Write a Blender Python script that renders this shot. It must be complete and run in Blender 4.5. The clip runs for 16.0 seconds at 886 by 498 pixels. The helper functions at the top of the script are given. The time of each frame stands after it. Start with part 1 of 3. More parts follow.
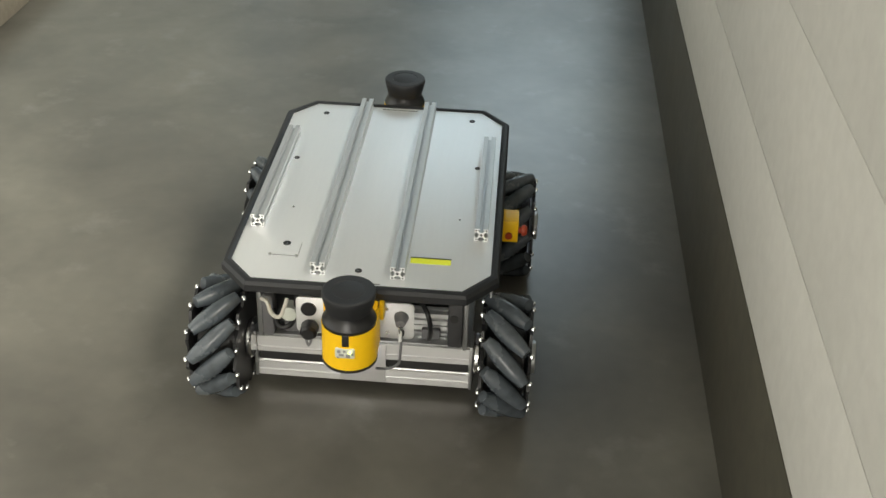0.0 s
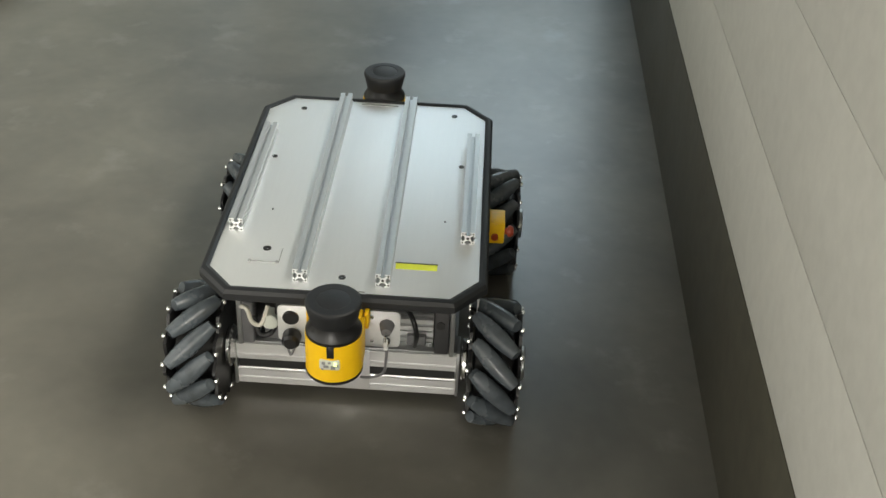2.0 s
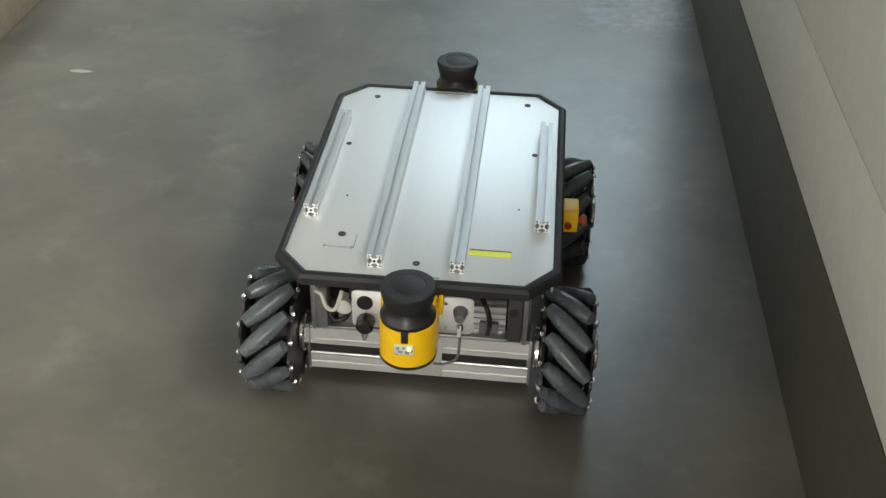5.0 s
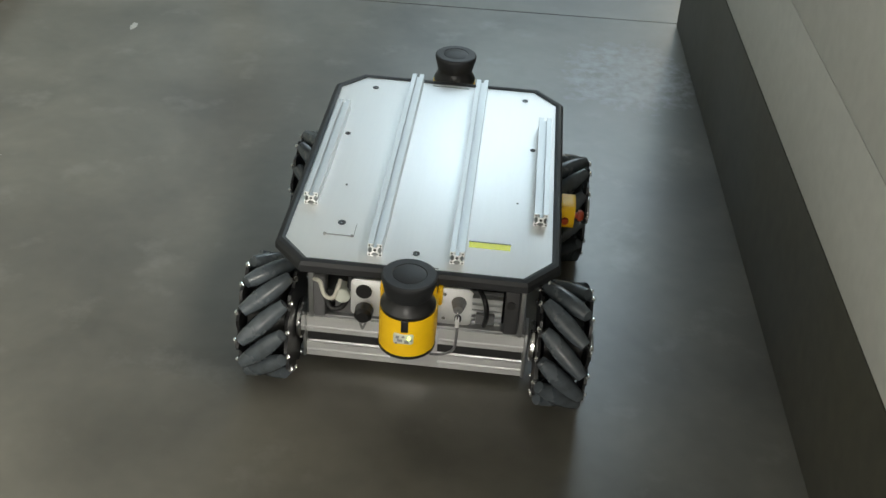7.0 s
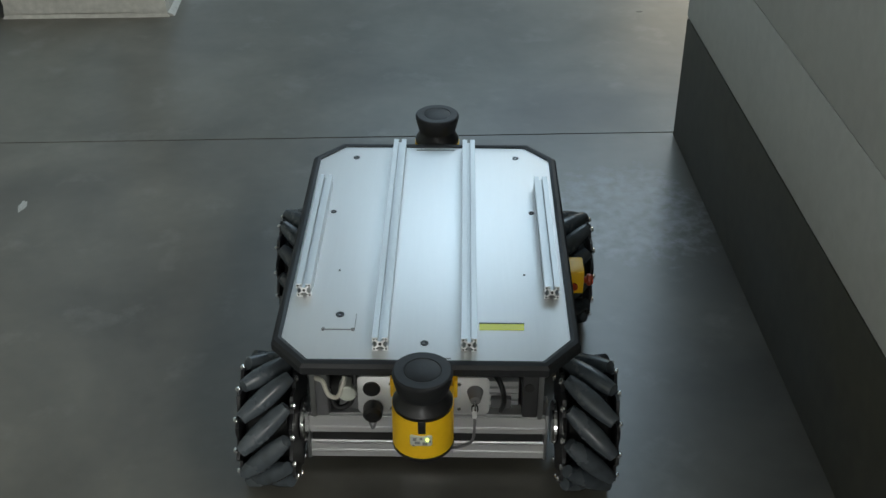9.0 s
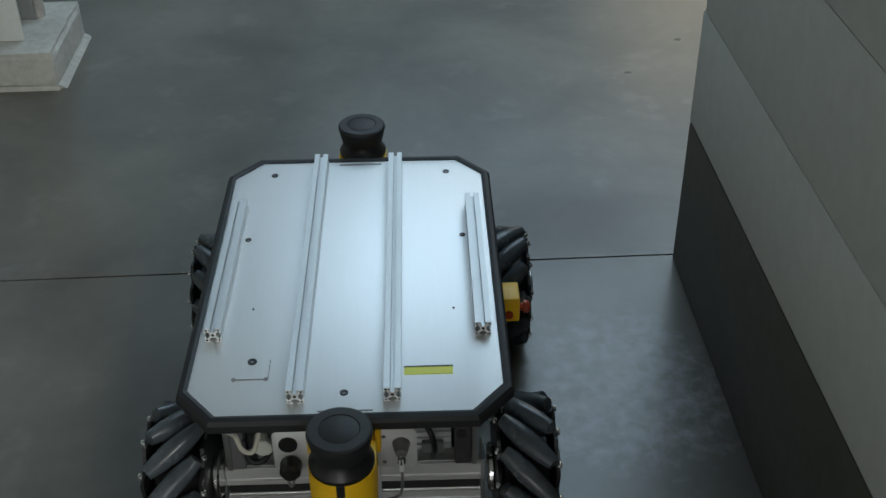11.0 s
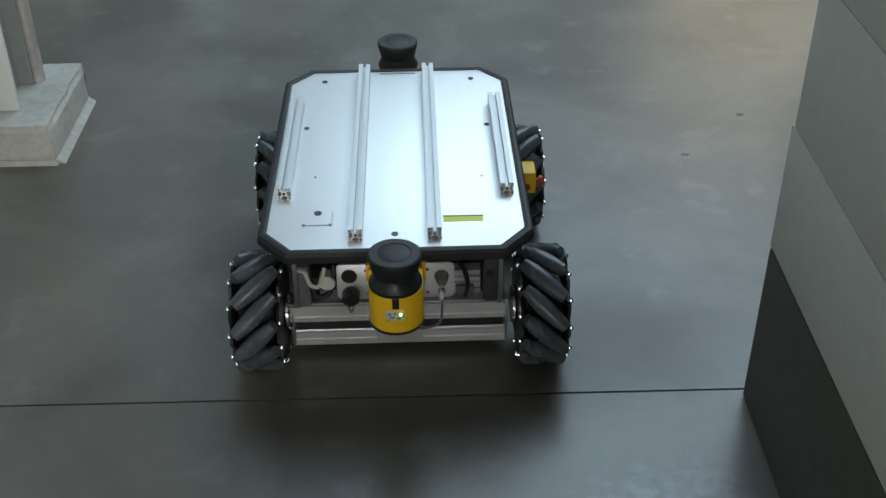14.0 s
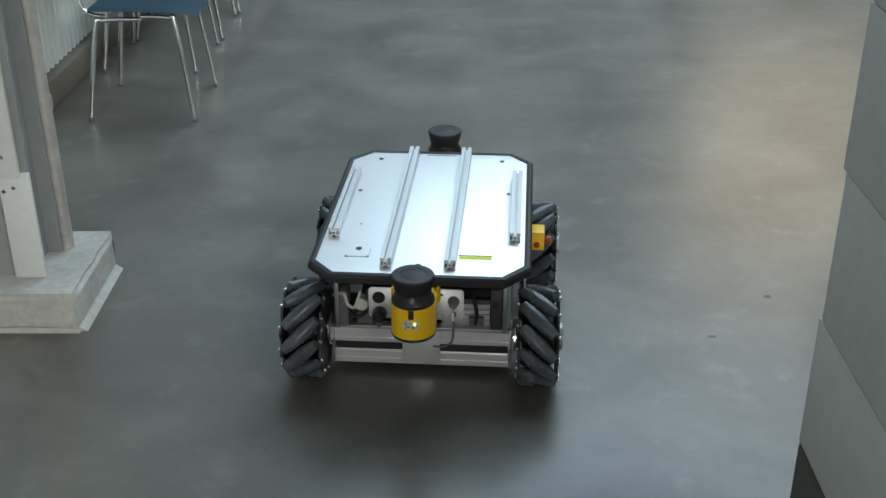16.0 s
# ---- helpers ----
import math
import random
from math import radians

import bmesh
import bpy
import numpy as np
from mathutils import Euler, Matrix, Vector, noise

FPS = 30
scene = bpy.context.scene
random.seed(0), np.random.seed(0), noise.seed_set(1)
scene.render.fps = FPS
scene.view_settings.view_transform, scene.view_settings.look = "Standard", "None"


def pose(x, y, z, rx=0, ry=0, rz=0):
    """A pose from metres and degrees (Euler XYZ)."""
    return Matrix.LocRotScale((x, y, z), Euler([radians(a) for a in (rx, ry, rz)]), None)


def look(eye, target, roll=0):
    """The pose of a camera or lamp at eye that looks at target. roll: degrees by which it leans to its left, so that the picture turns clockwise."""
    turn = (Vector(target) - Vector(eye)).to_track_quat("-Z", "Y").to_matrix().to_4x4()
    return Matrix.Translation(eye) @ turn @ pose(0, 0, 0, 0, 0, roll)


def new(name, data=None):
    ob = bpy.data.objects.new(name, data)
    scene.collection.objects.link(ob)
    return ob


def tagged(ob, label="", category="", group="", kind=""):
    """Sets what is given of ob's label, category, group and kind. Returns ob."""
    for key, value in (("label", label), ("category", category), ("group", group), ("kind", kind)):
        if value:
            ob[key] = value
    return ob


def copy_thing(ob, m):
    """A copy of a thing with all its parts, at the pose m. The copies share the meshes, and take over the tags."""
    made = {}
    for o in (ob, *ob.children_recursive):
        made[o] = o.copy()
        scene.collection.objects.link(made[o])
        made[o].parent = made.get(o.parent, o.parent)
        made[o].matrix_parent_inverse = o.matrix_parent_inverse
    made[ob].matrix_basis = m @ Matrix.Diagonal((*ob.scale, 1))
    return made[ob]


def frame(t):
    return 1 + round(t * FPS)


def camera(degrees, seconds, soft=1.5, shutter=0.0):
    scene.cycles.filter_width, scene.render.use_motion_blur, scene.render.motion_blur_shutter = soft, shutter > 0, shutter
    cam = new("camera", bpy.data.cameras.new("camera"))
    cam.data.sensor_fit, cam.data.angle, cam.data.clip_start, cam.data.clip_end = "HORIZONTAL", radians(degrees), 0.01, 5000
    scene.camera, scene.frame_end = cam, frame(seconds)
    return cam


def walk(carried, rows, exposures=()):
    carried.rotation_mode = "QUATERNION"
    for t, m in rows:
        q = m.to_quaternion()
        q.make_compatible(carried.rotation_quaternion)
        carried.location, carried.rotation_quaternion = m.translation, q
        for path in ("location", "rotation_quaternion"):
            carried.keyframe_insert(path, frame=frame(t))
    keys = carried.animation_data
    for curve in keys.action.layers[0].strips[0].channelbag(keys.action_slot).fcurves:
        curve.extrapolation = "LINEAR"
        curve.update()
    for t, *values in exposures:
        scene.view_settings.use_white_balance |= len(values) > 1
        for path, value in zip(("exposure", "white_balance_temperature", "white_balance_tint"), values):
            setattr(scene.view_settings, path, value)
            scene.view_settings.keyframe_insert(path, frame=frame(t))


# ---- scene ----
cam = camera(42.45, 16.0, soft=1.5)

# seconds, eye, target, roll
PATH = [
    (0, (0.2900, -1.8275, 1.5637), (0.1719, -0.1478, 0.4845), 2.00),
    (0.5, (0.3524, -1.6498, 1.5609), (0.2030, 0.0340, 0.4921), 3.49),
    (1, (0.3584, -1.4874, 1.5719), (0.1935, 0.1747, 0.4719), 0.71),
    (1.5, (0.2886, -1.3017, 1.5721), (0.2151, 0.3623, 0.4649), 0.89),
    (2, (0.2474, -1.1249, 1.5749), (0.1781, 0.5335, 0.4592), 2.79),
    (2.5, (0.2872, -0.9032, 1.5811), (0.1307, 0.7529, 0.4709), 1.43),
    (3, (0.2249, -0.7195, 1.5869), (0.0609, 0.9292, 0.4667), -0.83),
    (3.5, (0.1797, -0.5929, 1.5829), (0.0845, 1.0552, 0.4539), 1.51),
    (4, (0.2359, -0.4639, 1.5577), (0.0096, 1.1603, 0.4130), 3.12),
    (4.5, (0.2375, -0.3829, 1.5616), (0.0185, 1.2394, 0.4126), 0.98),
    (5, (0.1658, -0.2889, 1.5565), (0.0342, 1.3607, 0.4334), 1.40),
    (5.2, (0.1353, -0.2695, 1.5721), (0.0485, 1.3826, 0.4482), 2.98),
    (7.3, (0.0184, 0.4235, 1.5456), (-0.0067, 2.0780, 0.4222), 3.61),
    (7.5, (-0.0011, 0.5201, 1.5442), (-0.0320, 2.1903, 0.4444), 2.21),
    (8, (-0.0188, 0.7320, 1.5685), (-0.0150, 2.4258, 0.5051), 0.39),
    (8.5, (-0.0595, 0.9139, 1.5758), (0.0452, 2.5861, 0.4835), 0.41),
    (9, (-0.0637, 1.0711, 1.5550), (-0.0021, 2.7475, 0.4660), 0.03),
    (9.5, (0.0613, 1.2756, 1.5560), (0.0935, 2.9424, 0.4511), 0.66),
    (10, (0.0885, 1.4610, 1.5475), (0.1563, 3.0966, 0.3984), -0.43),
    (10.2, (0.0878, 1.5581, 1.5537), (0.1738, 3.1970, 0.4105), -0.14),
    (12.3, (0.0848, 2.2254, 1.5702), (0.1384, 3.8569, 0.4146), -1.95),
    (12.5, (0.0818, 2.2477, 1.5728), (0.1474, 3.8697, 0.4046), -1.69),
    (13, (0.0741, 2.2582, 1.5686), (0.1511, 3.8846, 0.4072), -0.88),
    (13.5, (0.0467, 2.2679, 1.5668), (0.1343, 3.9109, 0.4298), 0.60),
    (14, (0.0870, 2.3235, 1.5726), (0.1163, 3.9712, 0.4393), -0.66),
    (14.5, (0.1022, 2.4394, 1.5725), (0.0820, 4.0942, 0.4495), -0.98),
    (15, (0.1255, 2.4561, 1.5799), (0.0870, 4.1470, 0.5126), -0.82),
    (15.5, (0.1381, 2.4346, 1.5776), (0.0955, 4.1867, 0.6140), -0.69),
    (16, (0.1071, 2.3723, 1.5930), (0.0869, 4.1629, 0.7022), -0.18),
]
# seconds, x, y, heading of the mobile robot on the floor
DRIVE = [
    (0, 0.0000, 0.0000, 0.66),
    (0.5, -0.0054, 0.1480, 0.71),
    (1, -0.0246, 0.3001, 1.25),
    (1.5, -0.0049, 0.4533, 0.88),
    (2, -0.0105, 0.6124, 1.10),
    (2.5, -0.0105, 0.7704, 2.21),
    (3, -0.0150, 0.9225, 2.21),
    (3.5, -0.0240, 1.0653, 0.71),
    (4, -0.0367, 1.2034, -0.63),
    (4.5, -0.0196, 1.3439, -1.06),
    (5, -0.0220, 1.4650, -0.35),
    (5.2, -0.0148, 1.5147, -0.49),
    (7.3, -0.0456, 2.1479, -2.05),
    (7.5, -0.0477, 2.2025, -1.63),
    (8, -0.0514, 2.3461, -1.96),
    (8.5, -0.0296, 2.5055, -2.46),
    (9, -0.0358, 2.6618, -3.08),
    (9.5, -0.0360, 2.8182, -1.63),
    (10, -0.0100, 2.9700, -1.53),
    (10.2, -0.0107, 3.0315, -1.39),
    (12.3, -0.0030, 3.6663, -1.74),
    (12.5, 0.0126, 3.7227, -0.65),
    (13, 0.0153, 3.8782, -1.42),
    (13.5, 0.0276, 4.0320, 0.38),
    (14, 0.0277, 4.1930, 0.39),
    (14.5, 0.0131, 4.3491, -0.77),
    (15, 0.0206, 4.5036, -0.20),
    (15.5, 0.0096, 4.6634, -3.33),
    (16, 0.0204, 4.8312, -3.77),
]
# the camera's automatic exposure and white balance
EXPOSURES = [(0.0, -0.03, 6600, 10), (4.0, 0.05, 6550, 10), (7.5, -0.08, 6450, 10), (8.5, -0.62, 6100, 9), (10.0, -0.80, 6000, 9), (12.5, -1.30, 5900, 9), (14.5, -0.48, 6050, 10), (16.0, -0.42, 6050, 10)]
walk(cam, [(t, look(eye, target, roll)) for t, eye, target, roll in PATH], EXPOSURES)

# ---- light ----
world = bpy.data.worlds.new("sky")
scene.world = world
world.use_nodes = True
_wn = world.node_tree.nodes
_sky = _wn.new("ShaderNodeTexSky")
_sky.sky_type = "NISHITA"
_sky.sun_disc = False
_sky.sun_elevation, _sky.sun_rotation = radians(40), radians(150)
world.node_tree.links.new(_sky.outputs[0], _wn["Background"].inputs[0])
_wn["Background"].inputs[1].default_value = 0.1


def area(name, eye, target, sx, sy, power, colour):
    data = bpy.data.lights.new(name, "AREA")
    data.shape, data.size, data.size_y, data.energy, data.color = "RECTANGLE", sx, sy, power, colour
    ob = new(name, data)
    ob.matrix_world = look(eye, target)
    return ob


# added unseen lamps: daylight ahead, above hall, left, rear; warm light beyond corner; tubes
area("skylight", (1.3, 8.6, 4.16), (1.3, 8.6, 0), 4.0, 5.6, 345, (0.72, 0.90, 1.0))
area("hall_fill_lamp", (3.6, -2.2, 4.16), (3.6, -2.2, 0), 3.0, 6.8, 1200, (1.0, 0.97, 0.86))
# two lamps added at the left to brighten floor and wall
area("side_fill_lamp", (-1.67, -1.75, 1.30), (3, -1.75, 1.2), 5.5, 2.1, 60, (1.0, 0.965, 0.86))
area("left_fill_lamp", (-1.67, 8.5, 1.80), (3, 8.5, 1.7), 5.8, 1.55, 20, (0.78, 0.93, 1.0))
# added lamp for the warm glow on the floor past the corner
area("warm_fill_lamp", (3.2, 12.42, 2.7), (1.2, 4.0, 0.0), 1.7, 1.6, 34, (1.0, 0.80, 0.52))
# added tube lamp, out of view overhead
area("ceiling_fill_lamp", (-0.5, -3.6, 2.46), (-0.5, -3.6, 0), 0.25, 2.6, 22, (1.0, 0.93, 0.80))
# added lamp behind to brighten the robot's near faces
area("rear_fill_lamp", (-0.45, -6.32, 1.55), (-0.45, 4.0, 1.0), 2.1, 2.1, 125, (1.0, 0.95, 0.86))


# ---- materials ----
def mat(name, colour, rough=0.5, metal=0.0, vary=0.15, grain=40.0, blot=3.0, bump=0.05, rvary=0.15, spec=0.5, coat=0.0, stretch=(1, 1, 1)):
    m = bpy.data.materials.new(name)
    m.use_nodes = True
    nt = m.node_tree
    n, l = nt.nodes, nt.links
    b = n["Principled BSDF"]
    tc = n.new("ShaderNodeTexCoord")
    mp = n.new("ShaderNodeMapping")
    mp.inputs["Scale"].default_value = stretch
    l.new(tc.outputs["Object"], mp.inputs[0])
    fine, wide = n.new("ShaderNodeTexNoise"), n.new("ShaderNodeTexNoise")
    fine.inputs["Scale"].default_value, fine.inputs["Detail"].default_value = grain, 4
    wide.inputs["Scale"].default_value, wide.inputs["Detail"].default_value = blot, 5
    for tex in (fine, wide):
        l.new(mp.outputs[0], tex.inputs["Vector"])
    mix = n.new("ShaderNodeMath")
    mix.operation = "ADD"
    l.new(fine.outputs[0], mix.inputs[0])
    l.new(wide.outputs[0], mix.inputs[1])
    ramp = n.new("ShaderNodeMapRange")
    ramp.inputs["From Min"].default_value, ramp.inputs["From Max"].default_value = 0.6, 1.4
    ramp.clamp = False
    ramp.inputs["To Min"].default_value, ramp.inputs["To Max"].default_value = 1 - vary, 1 + vary
    l.new(mix.outputs[0], ramp.inputs[0])
    mul = n.new("ShaderNodeVectorMath")
    mul.operation = "SCALE"
    mul.inputs[0].default_value = colour
    l.new(ramp.outputs[0], mul.inputs["Scale"])
    l.new(mul.outputs[0], b.inputs["Base Color"])
    rr = n.new("ShaderNodeMapRange")
    rr.inputs["From Min"].default_value, rr.inputs["From Max"].default_value = 0.15, 0.85
    rr.inputs["To Min"].default_value, rr.inputs["To Max"].default_value = max(0.03, rough * (1 - rvary)), min(1, rough * (1 + rvary))
    l.new(wide.outputs[0], rr.inputs[0])
    l.new(rr.outputs[0], b.inputs["Roughness"])
    b.inputs["Metallic"].default_value = metal
    b.inputs["Specular IOR Level"].default_value = spec
    b.inputs["Coat Weight"].default_value = coat
    if bump:
        bp = n.new("ShaderNodeBump")
        bp.inputs["Strength"].default_value, bp.inputs["Distance"].default_value = bump, 0.004
        l.new(fine.outputs[0], bp.inputs["Height"])
        l.new(bp.outputs[0], b.inputs["Normal"])
    return m


def streaks(m, scale, width, gain, colour, turn=0.0, squash=1.0):
    """Pale thin wandering rub marks, broken up, over the base colour of a material."""
    nt = m.node_tree
    n, l = nt.nodes, nt.links
    b = n["Principled BSDF"]
    old = b.inputs["Base Color"].links[0].from_socket
    tc = n.new("ShaderNodeTexCoord")
    mp = n.new("ShaderNodeMapping")
    mp.inputs["Rotation"].default_value = (0, 0, turn)
    mp.inputs["Scale"].default_value = (1, squash, 1)
    l.new(tc.outputs["Object"], mp.inputs[0])
    line, gap = n.new("ShaderNodeTexNoise"), n.new("ShaderNodeTexNoise")
    line.inputs["Scale"].default_value, line.inputs["Detail"].default_value, line.inputs["Distortion"].default_value = scale, 5, 0.3
    gap.inputs["Scale"].default_value, gap.inputs["Detail"].default_value = scale * 1.7, 3
    l.new(mp.outputs[0], line.inputs["Vector"])
    l.new(tc.outputs["Object"], gap.inputs["Vector"])
    off = n.new("ShaderNodeMath")
    off.operation = "SUBTRACT"
    off.inputs[1].default_value = 0.5
    l.new(line.outputs[0], off.inputs[0])
    size = n.new("ShaderNodeMath")
    size.operation = "ABSOLUTE"
    l.new(off.outputs[0], size.inputs[0])
    thin = n.new("ShaderNodeMapRange")
    thin.inputs["From Min"].default_value, thin.inputs["From Max"].default_value = 0.0, width
    thin.inputs["To Min"].default_value, thin.inputs["To Max"].default_value = gain, 0.0
    l.new(size.outputs[0], thin.inputs[0])
    part_of = n.new("ShaderNodeMapRange")
    part_of.inputs["From Min"].default_value, part_of.inputs["From Max"].default_value = 0.48, 0.66
    l.new(gap.outputs[0], part_of.inputs[0])
    fac = n.new("ShaderNodeMath")
    fac.operation = "MULTIPLY"
    l.new(thin.outputs[0], fac.inputs[0])
    l.new(part_of.outputs[0], fac.inputs[1])
    mx = n.new("ShaderNodeMixRGB")
    mx.inputs["Color2"].default_value = (*colour, 1)
    l.new(fac.outputs[0], mx.inputs["Fac"])
    l.new(old, mx.inputs["Color1"])
    l.new(mx.outputs[0], b.inputs["Base Color"])
    return m


def concrete_floor():
    """Power-floated grey concrete: cloudy, half polished, scuffed beside the wall's end, with the sky's sheen painted
    pale there.
    """
    m = mat("floor_concrete", (0.120, 0.114, 0.096), 0.315, vary=0.10, grain=25, blot=1.3, bump=0.02, rvary=0.1, spec=0.7)
    nt = m.node_tree
    n, l = nt.nodes, nt.links
    b = n["Principled BSDF"]
    old = b.inputs["Base Color"].links[0].from_socket
    tc = n.new("ShaderNodeTexCoord")
    cloud = n.new("ShaderNodeTexNoise")
    cloud.inputs["Scale"].default_value, cloud.inputs["Detail"].default_value, cloud.inputs["Roughness"].default_value = 2.2, 4, 0.55
    cloud.inputs["Distortion"].default_value = 0.35
    l.new(tc.outputs["Object"], cloud.inputs["Vector"])
    r1 = n.new("ShaderNodeMapRange")
    r1.clamp = False
    r1.inputs["From Min"].default_value, r1.inputs["From Max"].default_value = 0.3, 0.72
    r1.inputs["To Min"].default_value, r1.inputs["To Max"].default_value = 0.68, 1.42
    l.new(cloud.outputs[0], r1.inputs[0])
    s1 = n.new("ShaderNodeVectorMath")
    s1.operation = "SCALE"
    l.new(old, s1.inputs[0])
    l.new(r1.outputs[0], s1.inputs["Scale"])
    # pale mottled scuffs, whitened to paint in the sky's sheen
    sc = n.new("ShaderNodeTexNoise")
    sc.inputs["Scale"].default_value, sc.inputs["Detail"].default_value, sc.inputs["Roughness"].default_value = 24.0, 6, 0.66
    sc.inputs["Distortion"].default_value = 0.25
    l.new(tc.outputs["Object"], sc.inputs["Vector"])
    def spot(centre, size, inner, outer, gain):
        """1 in the middle of an oval place on the floor, 0 outside it, with a ragged edge."""
        shift = n.new("ShaderNodeVectorMath")
        shift.operation = "SUBTRACT"
        shift.inputs[1].default_value = centre
        l.new(tc.outputs["Object"], shift.inputs[0])
        scale = n.new("ShaderNodeVectorMath")
        scale.operation = "DIVIDE"
        scale.inputs[1].default_value = size
        l.new(shift.outputs[0], scale.inputs[0])
        far = n.new("ShaderNodeVectorMath")
        far.operation = "LENGTH"
        l.new(scale.outputs[0], far.inputs[0])
        rag = n.new("ShaderNodeMath")
        rag.operation = "MULTIPLY_ADD"
        rag.inputs[1].default_value = 0.7
        l.new(cloud.outputs[0], rag.inputs[0])
        l.new(far.outputs["Value"], rag.inputs[2])
        out = n.new("ShaderNodeMapRange")
        out.inputs["From Min"].default_value, out.inputs["From Max"].default_value = inner + 0.35, outer + 0.35
        out.inputs["To Min"].default_value, out.inputs["To Max"].default_value = gain, 0.0
        l.new(rag.outputs[0], out.inputs[0])
        return out
    nr = spot(WORN_SHEEN, (0.36, 0.42, 1), 0.40, 1.15, 0.56)
    # a darker and duller oval just past the slab joint
    dark_spot = spot(DARK_SPOT, (0.30, 0.22, 1), 0.45, 1.1, 0.42)
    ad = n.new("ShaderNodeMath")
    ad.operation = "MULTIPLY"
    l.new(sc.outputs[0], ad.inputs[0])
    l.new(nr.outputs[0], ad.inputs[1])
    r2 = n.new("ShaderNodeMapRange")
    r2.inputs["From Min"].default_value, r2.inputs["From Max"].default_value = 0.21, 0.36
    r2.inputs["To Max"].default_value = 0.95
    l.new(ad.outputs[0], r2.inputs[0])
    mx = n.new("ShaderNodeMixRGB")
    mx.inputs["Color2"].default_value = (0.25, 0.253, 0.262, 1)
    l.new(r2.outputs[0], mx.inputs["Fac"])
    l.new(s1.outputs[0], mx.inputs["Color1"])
    rub = n.new("ShaderNodeTexNoise")
    rub.inputs["Scale"].default_value, rub.inputs["Detail"].default_value, rub.inputs["Roughness"].default_value = 5.5, 5, 0.6
    l.new(tc.outputs["Object"], rub.inputs["Vector"])
    r3 = n.new("ShaderNodeMapRange")
    r3.inputs["From Min"].default_value, r3.inputs["From Max"].default_value = 0.58, 0.76
    r3.inputs["To Max"].default_value = 0.55
    l.new(rub.outputs[0], r3.inputs[0])
    pale = n.new("ShaderNodeMixRGB")
    pale.inputs["Color2"].default_value = (0.235, 0.23, 0.21, 1)
    l.new(r3.outputs[0], pale.inputs["Fac"])
    l.new(mx.outputs[0], pale.inputs["Color1"])
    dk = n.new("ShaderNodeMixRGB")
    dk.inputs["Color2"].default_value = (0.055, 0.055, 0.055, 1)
    l.new(dark_spot.outputs[0], dk.inputs["Fac"])
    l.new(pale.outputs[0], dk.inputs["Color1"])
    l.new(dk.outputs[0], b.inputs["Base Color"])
    # the scuffed and whitened place is smoother too
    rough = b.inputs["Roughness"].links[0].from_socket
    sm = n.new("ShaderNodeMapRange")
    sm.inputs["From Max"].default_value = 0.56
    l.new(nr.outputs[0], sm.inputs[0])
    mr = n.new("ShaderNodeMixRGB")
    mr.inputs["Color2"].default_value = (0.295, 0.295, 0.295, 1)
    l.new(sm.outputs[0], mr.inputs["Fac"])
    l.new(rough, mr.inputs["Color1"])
    dull = n.new("ShaderNodeMixRGB")
    dull.inputs["Color2"].default_value = (0.62, 0.62, 0.62, 1)
    l.new(dark_spot.outputs[0], dull.inputs["Fac"])
    l.new(mr.outputs[0], dull.inputs["Color1"])
    l.new(dull.outputs[0], b.inputs["Roughness"])
    return m


JOINT = 4.079
WORN_SHEEN = (0.50, JOINT - 0.44, 0.0)
DARK_SPOT = (0.46, JOINT + 0.16, 0.0)
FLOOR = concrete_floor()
SCUFF_GLINT = mat("white_scuff_glint", (0.42, 0.42, 0.40), 0.6, vary=0.3, grain=200)
CHIP = mat("dark_chip", (0.10, 0.096, 0.09), 0.7, vary=0.3, grain=200)
WALL_BASE = mat("wall_base_concrete", (0.058, 0.053, 0.037), 0.6, vary=0.30, grain=22, blot=2.6, bump=0.15)
WALL_PAINT = streaks(mat("wall_light_panel", (0.53, 0.52, 0.48), 0.58, vary=0.08, grain=35, blot=1.2, bump=0.05), 1.6, 0.006, 0.35, (0.62, 0.62, 0.58))
CEIL = mat("ceiling_paint", (0.34, 0.34, 0.33), 0.8, vary=0.06)
RIBBED = mat("ribbed_white_sheet", (0.62, 0.65, 0.60), 0.45, vary=0.06, grain=20)
UPSTAND = mat("upstand_concrete", (0.17, 0.15, 0.115), 0.75, vary=0.2, bump=0.2)
PLINTH = mat("plinth_concrete", (0.44, 0.435, 0.40), 0.75, vary=0.22, grain=45, blot=6, bump=0.3)
COLUMN = mat("column_dark_paint", (0.25, 0.265, 0.265), 0.5, vary=0.12)
COVER = mat("column_cover_paint", (0.60, 0.62, 0.60), 0.5, vary=0.08)
PIPE = mat("pipe_galvanised", (0.44, 0.425, 0.40), 0.4, metal=0.35, vary=0.3, grain=30, blot=8)
DECK = mat("brushed_deck", (0.93, 0.945, 0.955), 0.51, metal=0.80, vary=0.015, grain=160, blot=2, bump=0.01, stretch=(1, 0.05, 1))
ALU = mat("anodised_aluminium", (0.80, 0.81, 0.81), 0.30, metal=0.5, vary=0.05, grain=150, blot=5, bump=0.01)
BEAM = mat("beam_aluminium", (0.93, 0.935, 0.935), 0.24, metal=0.55, vary=0.03, grain=200, blot=60, bump=0, rvary=0.1, stretch=(0.02, 1, 1))
RAIL = mat("rail_aluminium", (0.60, 0.615, 0.62), 0.48, metal=0.8, vary=0.05, grain=150, blot=5, bump=0.01)
SAWN = mat("sawn_aluminium_end", (0.86, 0.87, 0.87), 0.45, metal=0.1, vary=0.08, grain=300)
ALU_SIDE = mat("side_plate_aluminium", (0.42, 0.43, 0.43), 0.4, metal=0.8, vary=0.08)
RUBBER = mat("black_rubber_trim", (0.013, 0.014, 0.016), 0.55, vary=0.2, grain=120)
